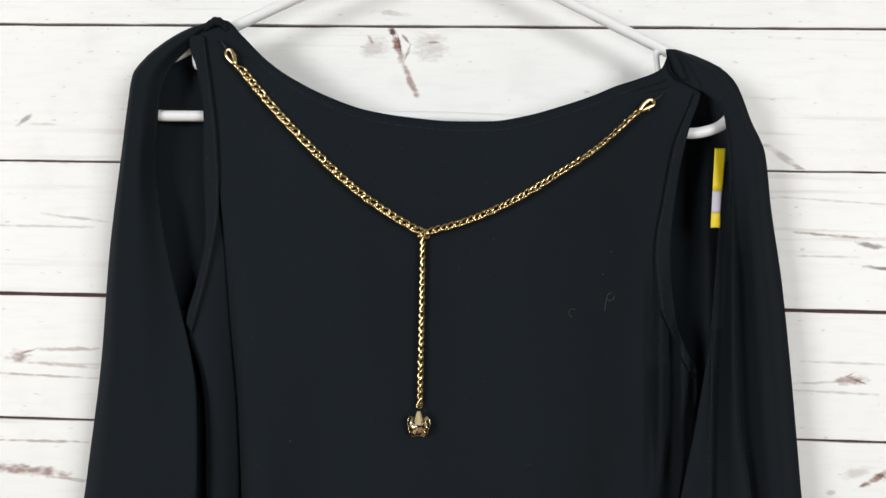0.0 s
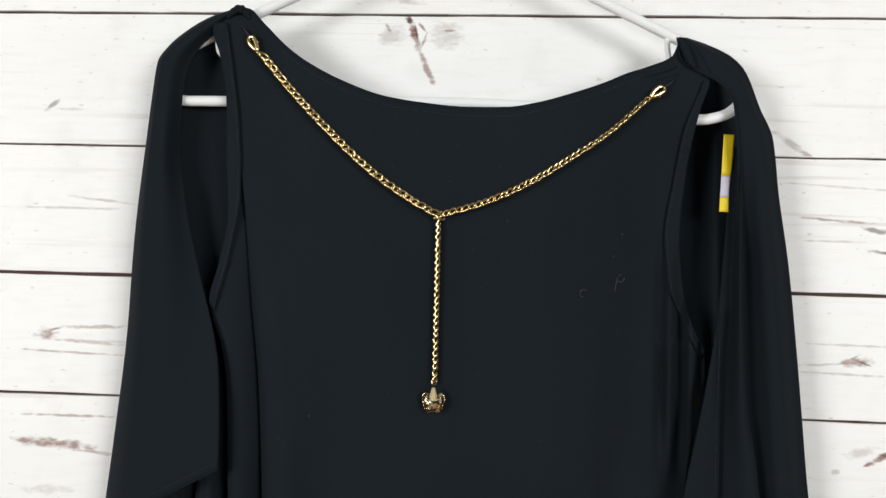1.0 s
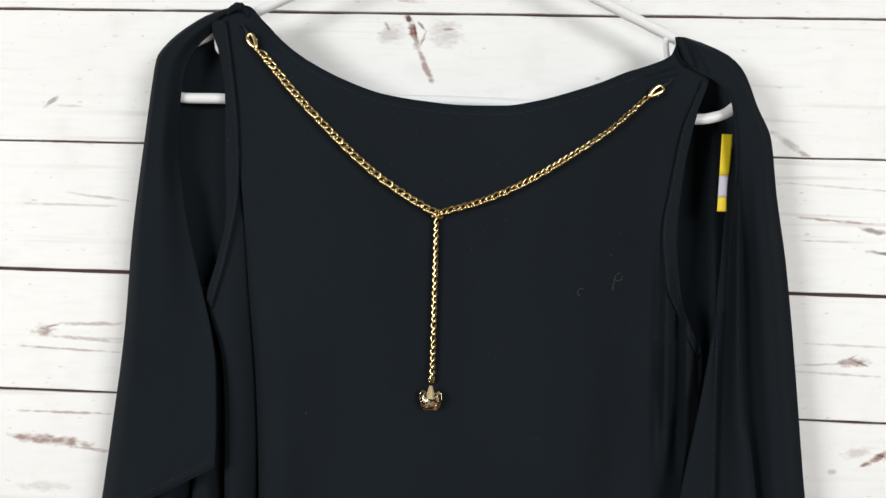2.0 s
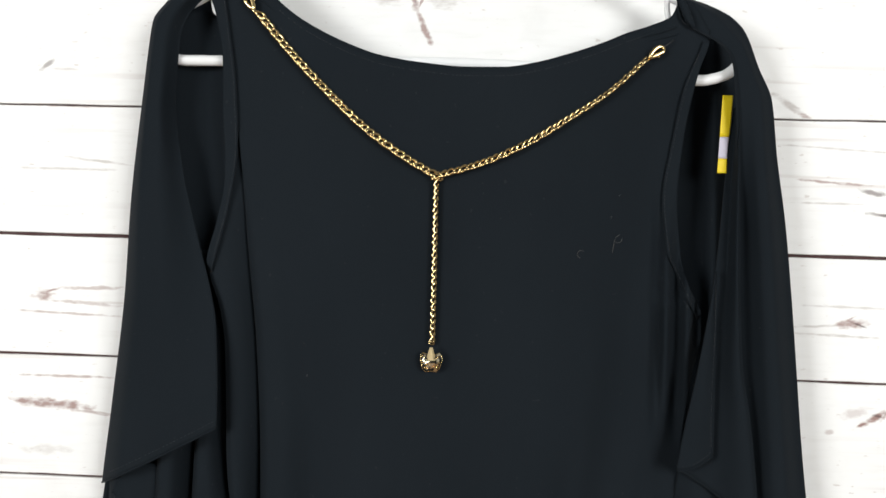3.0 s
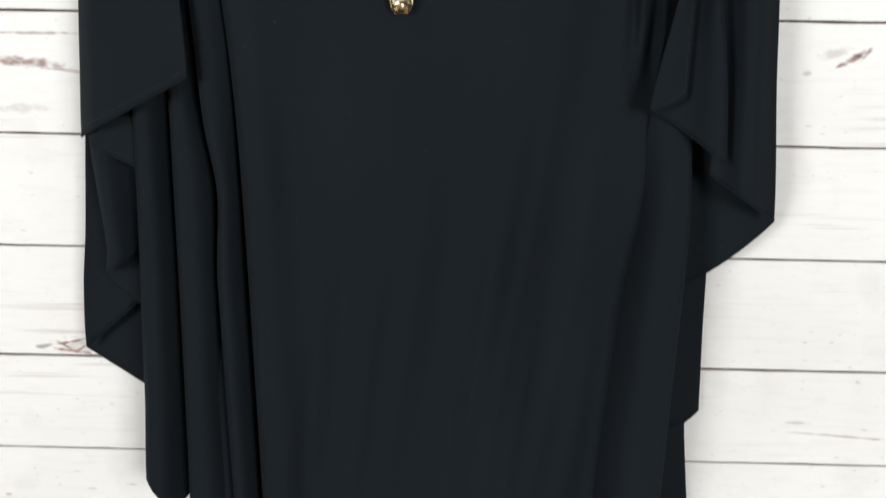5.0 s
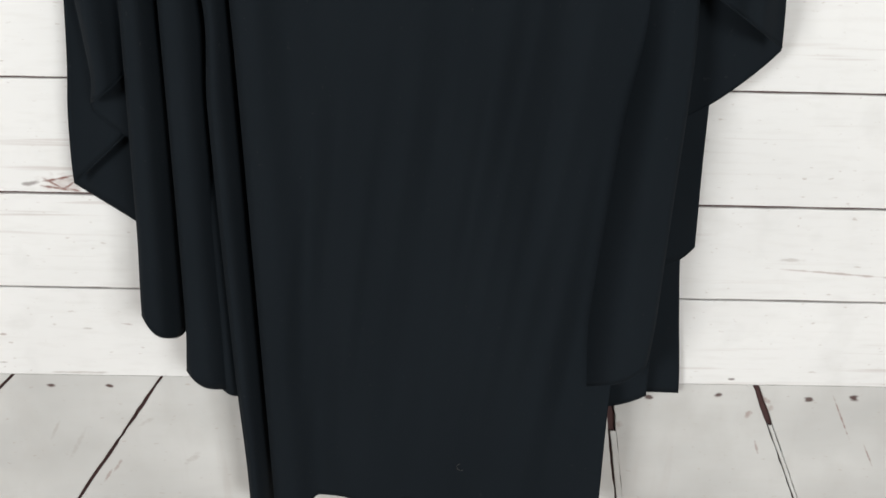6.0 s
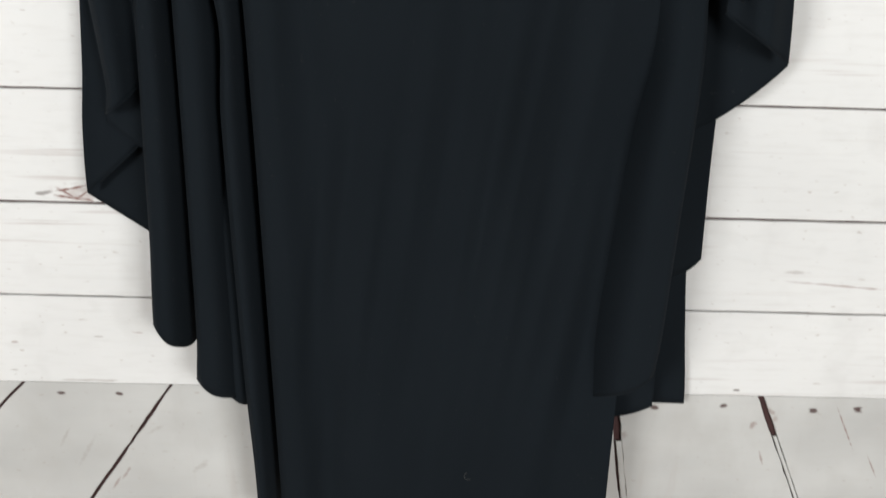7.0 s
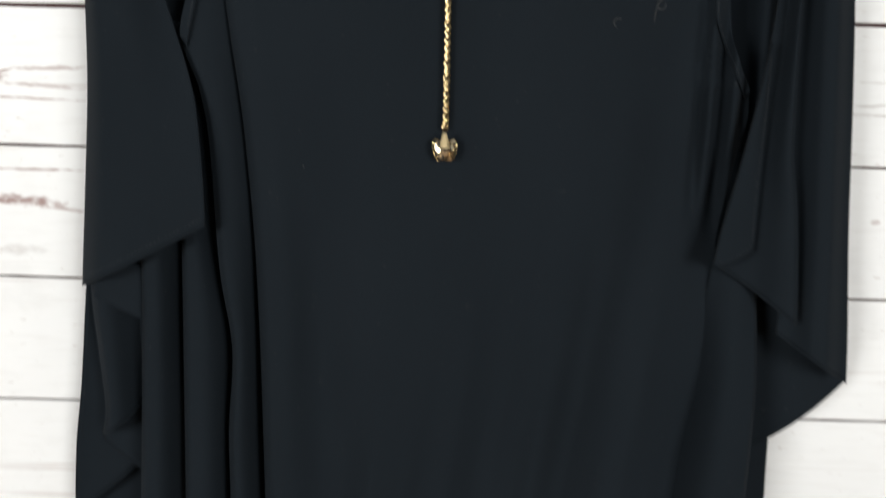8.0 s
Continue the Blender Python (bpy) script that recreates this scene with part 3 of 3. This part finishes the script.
    add("drape_fold", curve((0.54, -0.175), (0.42, -0.168), (0.30, -0.170), (0.17, -0.173), (0.075, -0.176), (0.032, -0.1795), (0.0, -0.180)), curve((0.54, -0.150), (0.42, -0.143), (0.331, -0.131), (0.165, -0.135), (0.0, -0.134)),
        lambda u: 0.54, lambda u: 0.020 + 0.012 * abs(2 * u - 1.15) ** 3, lambda u, z, x: tube(u, -0.050, -0.018) + 0.014 * smooth_step(0.34, 0.50, z), 30, 60, hems="b")
    add("drape_fold", curve((0.42, -0.156), (0.0, -0.152)), curve((0.42, -0.130), (0.0, -0.128)), lambda u: 0.46, lambda u: 0.013 + 0.008 * abs(2 * u - 1) ** 2, lambda u, z, x: tube(u, -0.038, -0.026) + 0.026 * smooth_step(0.16, 0.40, z), 14, 40)

    # right sleeve
    add("sleeve_lining", curve((0.72, 0.172), (0.40, 0.170), (0.345, 0.188), (0.3, 0.194)), curve((0.72, 0.205), (0.66, 0.226), (0.5, 0.24), (0.3, 0.245)), lambda u: 0.718, lambda u: 0.31, lambda u, z, x: -0.007 - 0.012 * math.exp(-(((x - 0.199) / 0.007) ** 2)), 40, 30)
    rl = curve((0.732, 0.169), (0.716, 0.172), (0.706, 0.186), (0.700, 0.198), (0.692, 0.2070), (0.68, 0.211), (0.646, 0.2135), (0.549, 0.215), (0.469, 0.218), (0.398, 0.222), (0.34, 0.222))
    rr = curve((0.732, 0.1745), (0.727, 0.190), (0.718, 0.2085), (0.707, 0.2187), (0.681, 0.2289), (0.658, 0.2385), (0.619, 0.2425), (0.568, 0.2495), (0.510, 0.255), (0.460, 0.259), (0.421, 0.262), (0.314, 0.272), (0.29, 0.273))
    add("sleeve_front", rl, rr, lambda u: 0.7315, lambda u: 0.348 - 0.034 * u, lambda u, z, x: -0.049 + smooth_step(0.68, 0.56, z) * (0.009 * smooth_step(0.50, 0.10, u) - 0.004 * math.exp(-(((u - 0.62) / 0.2) ** 2)))
        + (0.008 + 0.006 * smooth_step(0.70, 0.55, z)) * smooth_step(0.66, 1.0, u) - 0.004 * smooth_step(0.14, 0.0, u) * smooth_step(0.60, 0.66, z), 50, 100, label="black sleeve front falling to a point", hems="b")
    add("cascade_fold", inner(0.195), curve((0.40, 0.262), (0.314, 0.2715), (0.30, 0.2725), (0.25, 0.273)), lambda u: 0.37, lambda u: 0.258 + 0.055 * u**1.5, lambda u, z, x: -0.020 + 0.003 * math.sin(u * 7), 24, 24, hems="b")
    flap = curve((0.66, 0.2125), (0.61, 0.207), (0.529, 0.200), (0.472, 0.191), (0.396, 0.1765), (0.35, 0.172))
    add("sleeve_flap", flap, curve((0.66, 0.2165), (0.60, 0.2165), (0.549, 0.2170), (0.469, 0.220), (0.429, 0.2262), (0.356, 0.233), (0.34, 0.2335)), lambda u: 0.652, lambda u: 0.394 - 0.039 * u**1.25, lambda u, z, x: -0.043 + 0.007 * smooth_step(0.56, 0.62, z) - 0.013 * smooth_step(0.40, 0.92, u) + 0.002 * smooth_step(0.95, 1.0, u), 30, 60, hems="br")
    add("sleeve_flap", lambda z: flap(z) - 0.0004, curve((0.62, 0.2065), (0.595, 0.202), (0.528, 0.2012), (0.40, 0.2005)), lambda u: 0.535, lambda u: 0.393 + 0.011 * u**2, lambda u, z, x: -0.0535 + 0.003 * u - 0.002 * math.sin(math.pi * u), 16, 50, hems="br")

    # the right drape: a wide tube in front, folds behind it
    add("drape_fold", curve((0.405, 0.179), (0.376, 0.1745), (0.304, 0.1690), (0.242, 0.1635), (0.147, 0.156), (0.02, 0.149)), curve((0.405, 0.204), (0.368, 0.2075), (0.304, 0.2115), (0.172, 0.209), (0.088, 0.2075), (0.045, 0.204), (0.02, 0.200)),
        lambda u: 0.405, lambda u: 0.028 + 0.004 * u + 0.018 * u**6, lambda u, z, x: -0.036 - 0.021 * smooth_step(0.40, 0.24, z) - 0.004 * math.sin(math.pi * u) + 0.003 * smooth_step(0.93, 1.0, u) ** 2 + 0.003 * (1 - u) + 0.025 * max(0.0, 1 - u / 0.65) ** 2 * smooth_step(0.40, 0.30, z), 36, 60, hems="b")
    add("drape_fold", inner(0.192), curve((0.405, 0.215), (0.36, 0.224), (0.262, 0.226), (0.227, 0.227), (0.157, 0.230), (0.14, 0.2305)), lambda u: 0.400, lambda u: 0.140 + 0.018 * u**3, lambda u, z, x: -0.018 + 0.009 * u, 24, 30, hems="b")
    add("drape_fold", curve((0.20, 0.190), (0.06, 0.168), (0.0, 0.162)), curve((0.20, 0.217), (0.150, 0.2195), (0.098, 0.225), (0.023, 0.2335), (0.01, 0.234)), lambda u: 0.20, lambda u: 0.025 - 0.002 * u, lambda u, z, x: -0.015 + 0.007 * u, 24, 30, hems="b")
    add("drape_fold", curve((0.10, 0.178), (0.0, 0.164)), curve((0.10, 0.205), (0.01, 0.207)), lambda u: 0.10, lambda u: 0.008 + 0.012 * u**2, lambda u, z, x: -0.022, 16, 16, hems="b")

    # bindings of the armholes
    skin = lambda off: (lambda u, z, x: body_depth((x - BODY_LEFT(z)) / (BODY_RIGHT(z) - BODY_LEFT(z)), z, x) - off)
    add("armhole_binding", lambda z: BODY_LEFT(z) - 0.0004, curve((0.75, -0.162), (0.735, -0.160), (0.701, -0.154), (0.660, -0.148), (0.612, -0.145), (0.572, -0.150), (0.526, -0.1605)), lambda u: 0.737, lambda u: 0.530 - 0.006 * u, skin(0.0026), 8, 60)
    add("armhole_binding", curve((0.71, 0.192), (0.690, 0.186), (0.666, 0.176), (0.626, 0.168), (0.586, 0.162), (0.551, 0.1655), (0.525, 0.176), (0.510, 0.183), (0.500, 0.188)), lambda z: BODY_RIGHT(z) + 0.0004, lambda u: 0.700, lambda u: 0.500 + 0.004 * u, skin(0.0026), 8, 60)

    # stitching
    def stitches(points, dash=0.0016, gap=0.0012):
        bm = bmesh.new()
        line = [Vector(p) for p in points]
        run = 0.0
        for a, b in zip(line, line[1:]):
            length = (b - a).length
            while run < length:
                p, q = a + (b - a) * (run / length), a + (b - a) * min(1, (run + dash) / length)
                side = Vector((0, 0.0002, 0)).cross(b - a).normalized() * 0.00018
                quad = [bm.verts.new(v) for v in (p - side, q - side, q + side, p + side)]
                top = bm.verts.new((p + q) / 2 + Vector((0, -0.0002, 0)))
                for k in range(4):
                    bm.faces.new((quad[k], quad[(k + 1) % 4], top))
                run += dash + gap
            run -= length
        made.append(part("stitching", bm, STITCH))

    row = []
    for u in np.linspace(0.06, 0.97, 24):
        z = 0.376 + 0.042 * u
        x = sl(z) + (sr(z) - sl(z)) * u
        row.append(hang(x, left_sleeve(u, z, x) - 0.0005, z))
    stitches(row)
    on = lambda x, z, off: hang(x, skin(off)(0, z, x), z)
    stitches([on(curve((0.735, -0.1605), (0.701, -0.1555), (0.660, -0.1495), (0.612, -0.1465), (0.572, -0.1515), (0.53, -0.161))(z), z, 0.0031) for z in np.linspace(0.73, 0.535, 40)])
    stitches([on(curve((0.70, 0.1895), (0.666, 0.1775), (0.626, 0.1695), (0.586, 0.1635), (0.551, 0.1670), (0.525, 0.1775), (0.51, 0.1845))(z), z, 0.0031) for z in np.linspace(0.69, 0.51, 40)])
    stitches([on(x, NECK(x) - 0.0065, 0.0004) for x in np.linspace(-0.118, 0.145, 60)])
    stitches([(0.1995 + 0.001 * math.sin(z * 40), -0.0520, z) for z in np.linspace(0.53, 0.41, 30)])
    stitches([(0.178 + 0.021 * u, -0.0555 + 0.003 * u, 0.397 + 0.011 * u * u) for u in np.linspace(0, 1, 8)])

    # gathered shoulder seams
    for name, pts, r in (("shoulder_seam", [(-0.160, -0.050, 0.741), (-0.152, -0.053, 0.746), (-0.147, -0.051, 0.7450), (-0.143, -0.050, 0.7400)], 0.0034), ("shoulder_seam", [(0.1705, -0.052, 0.730), (0.1735, -0.0545, 0.723), (0.177, -0.055, 0.714), (0.1805, -0.054, 0.709)], 0.0030)):
        made.append(part(name, tube_path(rounded(pts, 6), lambda s, r=r: r * (0.55 + 0.45 * math.sin(math.pi * s) + 0.12 * math.sin(s * 40)), 8), JERSEY))
    for pts, r in ((((0.169, 0.7095), (0.155, 0.7045), (0.138, 0.6990)), 0.0015), (((0.171, 0.7045), (0.160, 0.7015), (0.149, 0.6980)), 0.0012), (((-0.150, 0.733), (-0.137, 0.7275), (-0.119, 0.7130)), 0.0013)):
        line = rounded([(x, skin(-0.0002)(0, z, x), z) for x, z in pts], 8)
        made.append(part("gather", tube_path(line, lambda s, r=r: r * (0.15 + 0.85 * math.sin(math.pi * min(1, 0.25 + 0.75 * s))), 8), JERSEY))
    for x, z, size, turn in ((0.1045, 0.544, 0.0028, 0.3), (0.131, 0.556, 0.0030, 2.2), (0.052, -0.052, 0.0035, 1.2), (0.132, 0.587, 0.0006, 0.0), (-0.088, 0.452, 0.0006, 0.5), (0.126, 0.571, 0.0006, 0)):
        y = skin(0.0006)(0, z, x) if x < 0.17 else -0.0615
        arc = [(x + size * math.cos(turn + q), y, z + size * math.sin(turn + q)) for q in np.linspace(0.6, 4.2, 7)]
        made.append(part("lint", tube_path(arc, 0.00016, 4), LINT))
    tail = rounded([(x, skin(0.0006)(0, z, x), z) for x, z in ((0.1325, 0.5590), (0.1295, 0.5570), (0.1280, 0.5520), (0.1272, 0.5460))], 4)
    made.append(part("lint", tube_path(tail, 0.00014, 4), LINT))
    for m in made:
        under(m, ob)
    return ob


# ---- price tag ----
def price_tag():
    ob = thing("price_tag", (0.206, -0.036, 0.661), "yellow and pale lilac paper tag inside the sleeve", "tag")
    bits = ((0.661, 0.631, YELLOW), (0.631, 0.6155, LILAC), (0.6155, 0.605, YELLOW))
    for z1, z0, colour in bits:
        x = curve((0.661, 0.2035), (0.605, 0.2005))
        w = curve((0.661, 0.0075), (0.64, 0.0072), (0.62, 0.0062), (0.605, 0.0066))
        sheet = cloth("paper", None, x, lambda z: x(z) + w(z), lambda u: z1, lambda u: z0, lambda u, z, xx: -0.0395 + 0.0015 * u + 0.001 * math.sin((z - 0.6) * 90), 6, 8, 0.0004, material=colour)
        under(sheet, ob)


# ---- necklace ----
def link_mesh():
    """One twisted curb link, long side along x."""
    pts = []
    for k in range(18):
        q = 2 * math.pi * k / 18
        pts.append((0.0050 * math.cos(q), 0.0012 * math.sin(2 * q), 0.0024 * math.sin(q)))
    bm = tube_path(pts, 0.00108, 8, closed=True)
    mesh = bpy.data.meshes.new("link")
    bm.to_mesh(mesh)
    bm.free()
    mesh.materials.append(GOLD)
    mesh.polygons.foreach_set("use_smooth", [True] * len(mesh.polygons))
    return mesh


def necklace():
    ob = thing("necklace", (0.0, -0.06, 0.60), "gold curb chain necklace with a crystal butterfly pendant on the dress", "necklace")
    mesh = link_mesh()
    front = lambda x, z: body_depth((x - BODY_LEFT(z)) / (BODY_RIGHT(z) - BODY_LEFT(z)), z, x) - 0.0032

    def chain(points, pitch, roll, scale, tilt=17):
        line = [Vector((x, front(x, z), z)) for x, _, z in rounded([(x, 0, z) for x, z in points], 24)]
        run, at = [0.0], 0.0
        for a, b in zip(line, line[1:]):
            run.append(run[-1] + (b - a).length)
        count = round(run[-1] / pitch)
        for k in range(count + 1):
            s = run[-1] * k / count
            i = min(len(line) - 2, int(np.searchsorted(run, s, "right")) - 1)
            f = (s - run[i]) / max(1e-6, run[i + 1] - run[i])
            p = line[i].lerp(line[i + 1], f)
            ahead = (line[i + 1] - line[i]).normalized()
            out = Vector((0, -1, 0))
            up = ahead.cross(out).normalized()
            out = up.cross(ahead).normalized()
            turn = Matrix((ahead, -out, up)).transposed().to_4x4()
            wobble = 6 * math.sin(k * 2.7)
            link = new("link", mesh)
            link.matrix_world = Matrix.Translation(p) @ turn @ Matrix.Rotation(radians(roll(k / count) + wobble), 4, "X") @ Matrix.Rotation(radians(tilt), 4, "Y") @ Matrix.Scale(scale, 4)
            link.parent = ob
            link.matrix_parent_inverse = Matrix.Translation(-ob.location)

    y_point = (0.0001, 0.5962)
    chain([(-0.1320, 0.7115), (-0.1083, 0.684), (-0.080, 0.655), (-0.051, 0.6285), (-0.0228, 0.6088), y_point], 0.0054, lambda s: 50, 1.0, 27)
    chain([y_point, (0.032, 0.606), (0.063, 0.6205), (0.094, 0.640), (0.121, 0.659), (0.147, 0.683)], 0.0048, lambda s: 48 + 18 * smooth_step(0.45, 0.85, s), 0.88, 27)
    chain([(0.0008, 0.592), (0.0011, 0.543), (0.0012, 0.4825)], 0.0045, lambda s: 66, 0.80, -22)
    bits = []
    ring = lambda x, z, r: [(x + r * math.cos(q), front(x, z) - 0.0005, z + r * math.sin(q)) for q in np.linspace(0, 2 * math.pi, 14, endpoint=False)]
    bits.append(part("jump_ring", tube_path(ring(0.0003, 0.5955, 0.0022), 0.0007, 6, closed=True), GOLD))
    bits.append(part("jump_ring", tube_path(ring(0.0003, 0.4790, 0.0018), 0.0006, 6, closed=True), GOLD))
    for x, z, dx, dz in ((-0.1385, 0.7195, -0.55, 0.83), (0.1545, 0.6895, 0.78, 0.62)):
        d, s = Vector((dx, 0, dz)).normalized(), Vector((dz, 0, -dx)).normalized()
        c = Vector((x, front(x, z) - 0.001, z))
        body = [c + d * a + s * b for a, b in ((-0.0058, 0.0), (-0.003, -0.0014), (0.001, -0.0022), (0.0045, -0.0017), (0.006, 0.0006), (0.0045, 0.0024), (0.001, 0.0022), (-0.003, 0.0012))]
        clasp = part("clasp", tube_path(rounded([*body, body[0]], 4)[:-1], lambda q: 0.0011 + 0.0007 * abs(math.cos(math.pi * q)), 8, closed=True), GOLD, label="gold lobster clasp")
        lever = part("lever", tube_path([c + d * 0.0005 + s * 0.0025, c - d * 0.001 + s * 0.0042], 0.0007, 6), GOLD)
        lever.parent = clasp
        bits.append(clasp)
        thread = [c + d * 0.006, c + d * 0.0105 + s * 0.0004, c + d * 0.016 + Vector((0, 0.003, 0))]
        bits.append(part("thread", tube_path(thread, 0.0006, 5), STITCH))
    # the pendant: a gold bail, a faceted butterfly and its gold rim
    px, pz, py = 0.0003, 0.4665, front(0.0, 0.468) - 0.003
    bail = bmesh.new()
    bmesh.ops.create_cone(bail, cap_ends=True, segments=7, radius1=0.0037, radius2=0.0011, depth=0.0090)
    for v in bail.verts:
        v.co = (px + v.co.x, py - 0.0026 + v.co.y * 0.6, pz + 0.0046 + v.co.z)
    bits.append(part("bail", bail, BRUSHED, smooth=False, label="gold cone bail"))
    outline = [(0.0, 0.0020), (0.0030, 0.0040), (0.0056, 0.0052), (0.0070, 0.0034), (0.0075, 0.0002), (0.0066, -0.0030), (0.0058, -0.0056), (0.0036, -0.0080), (0.0016, -0.0074)]
    outline = outline + [(-x, z) for x, z in outline[:0:-1]]
    cut = random.Random(5)
    gem = bmesh.new()
    rings = []
    for size, lift, jitter in ((0.62, 0.0020, 0.0), (1.0, 0.0, 0.0), (0.76, -0.0022, 0.0007), (0.40, -0.0036, 0.0006)):
        rings.append([gem.verts.new((px + x * size + cut.uniform(-jitter, jitter), py + lift + cut.uniform(-jitter, jitter), pz + z * size + cut.uniform(-jitter, jitter))) for x, z in outline])
    top = gem.verts.new((px, py - 0.0040, pz - 0.001))
    low = gem.verts.new((px, py + 0.0028, pz))
    count = len(outline)
    for k in range(count):
        j = (k + 1) % count
        for inner, outer in zip(rings, rings[1:]):
            gem.faces.new((inner[k], inner[j], outer[k]))
            gem.faces.new((outer[k], inner[j], outer[j]))
        gem.faces.new((rings[-1][k], rings[-1][j], top))
        gem.faces.new((rings[0][j], rings[0][k], low))
    bmesh.ops.recalc_face_normals(gem, faces=gem.faces[:])
    crystal = part("crystal", gem, CRYSTAL, smooth=False, label="smoky faceted butterfly crystal")
    edge = part("rim", tube_path([(px + x * 1.02, py + 0.0004, pz + z * 1.02) for x, z in outline], 0.00042, 6, closed=True), GOLD)
    edge.parent = crystal
    bits.append(crystal)
    for x, z in ((0.0040, 0.0020), (-0.0040, 0.0020), (0.0034, -0.0042), (-0.0034, -0.0042), (0.0046, -0.0012), (-0.0046, -0.0012)):
        claw = part("prong", tube_path([(px + x * 1.5, py - 0.0002, pz + z * 1.5), (px + x * 1.1, py - 0.0030, pz + z * 1.1)], 0.0006, 6), GOLD)
        claw.parent = crystal
    for b in bits:
        under(b, ob)


hanger()
dress()
price_tag()
necklace()
board_wall()
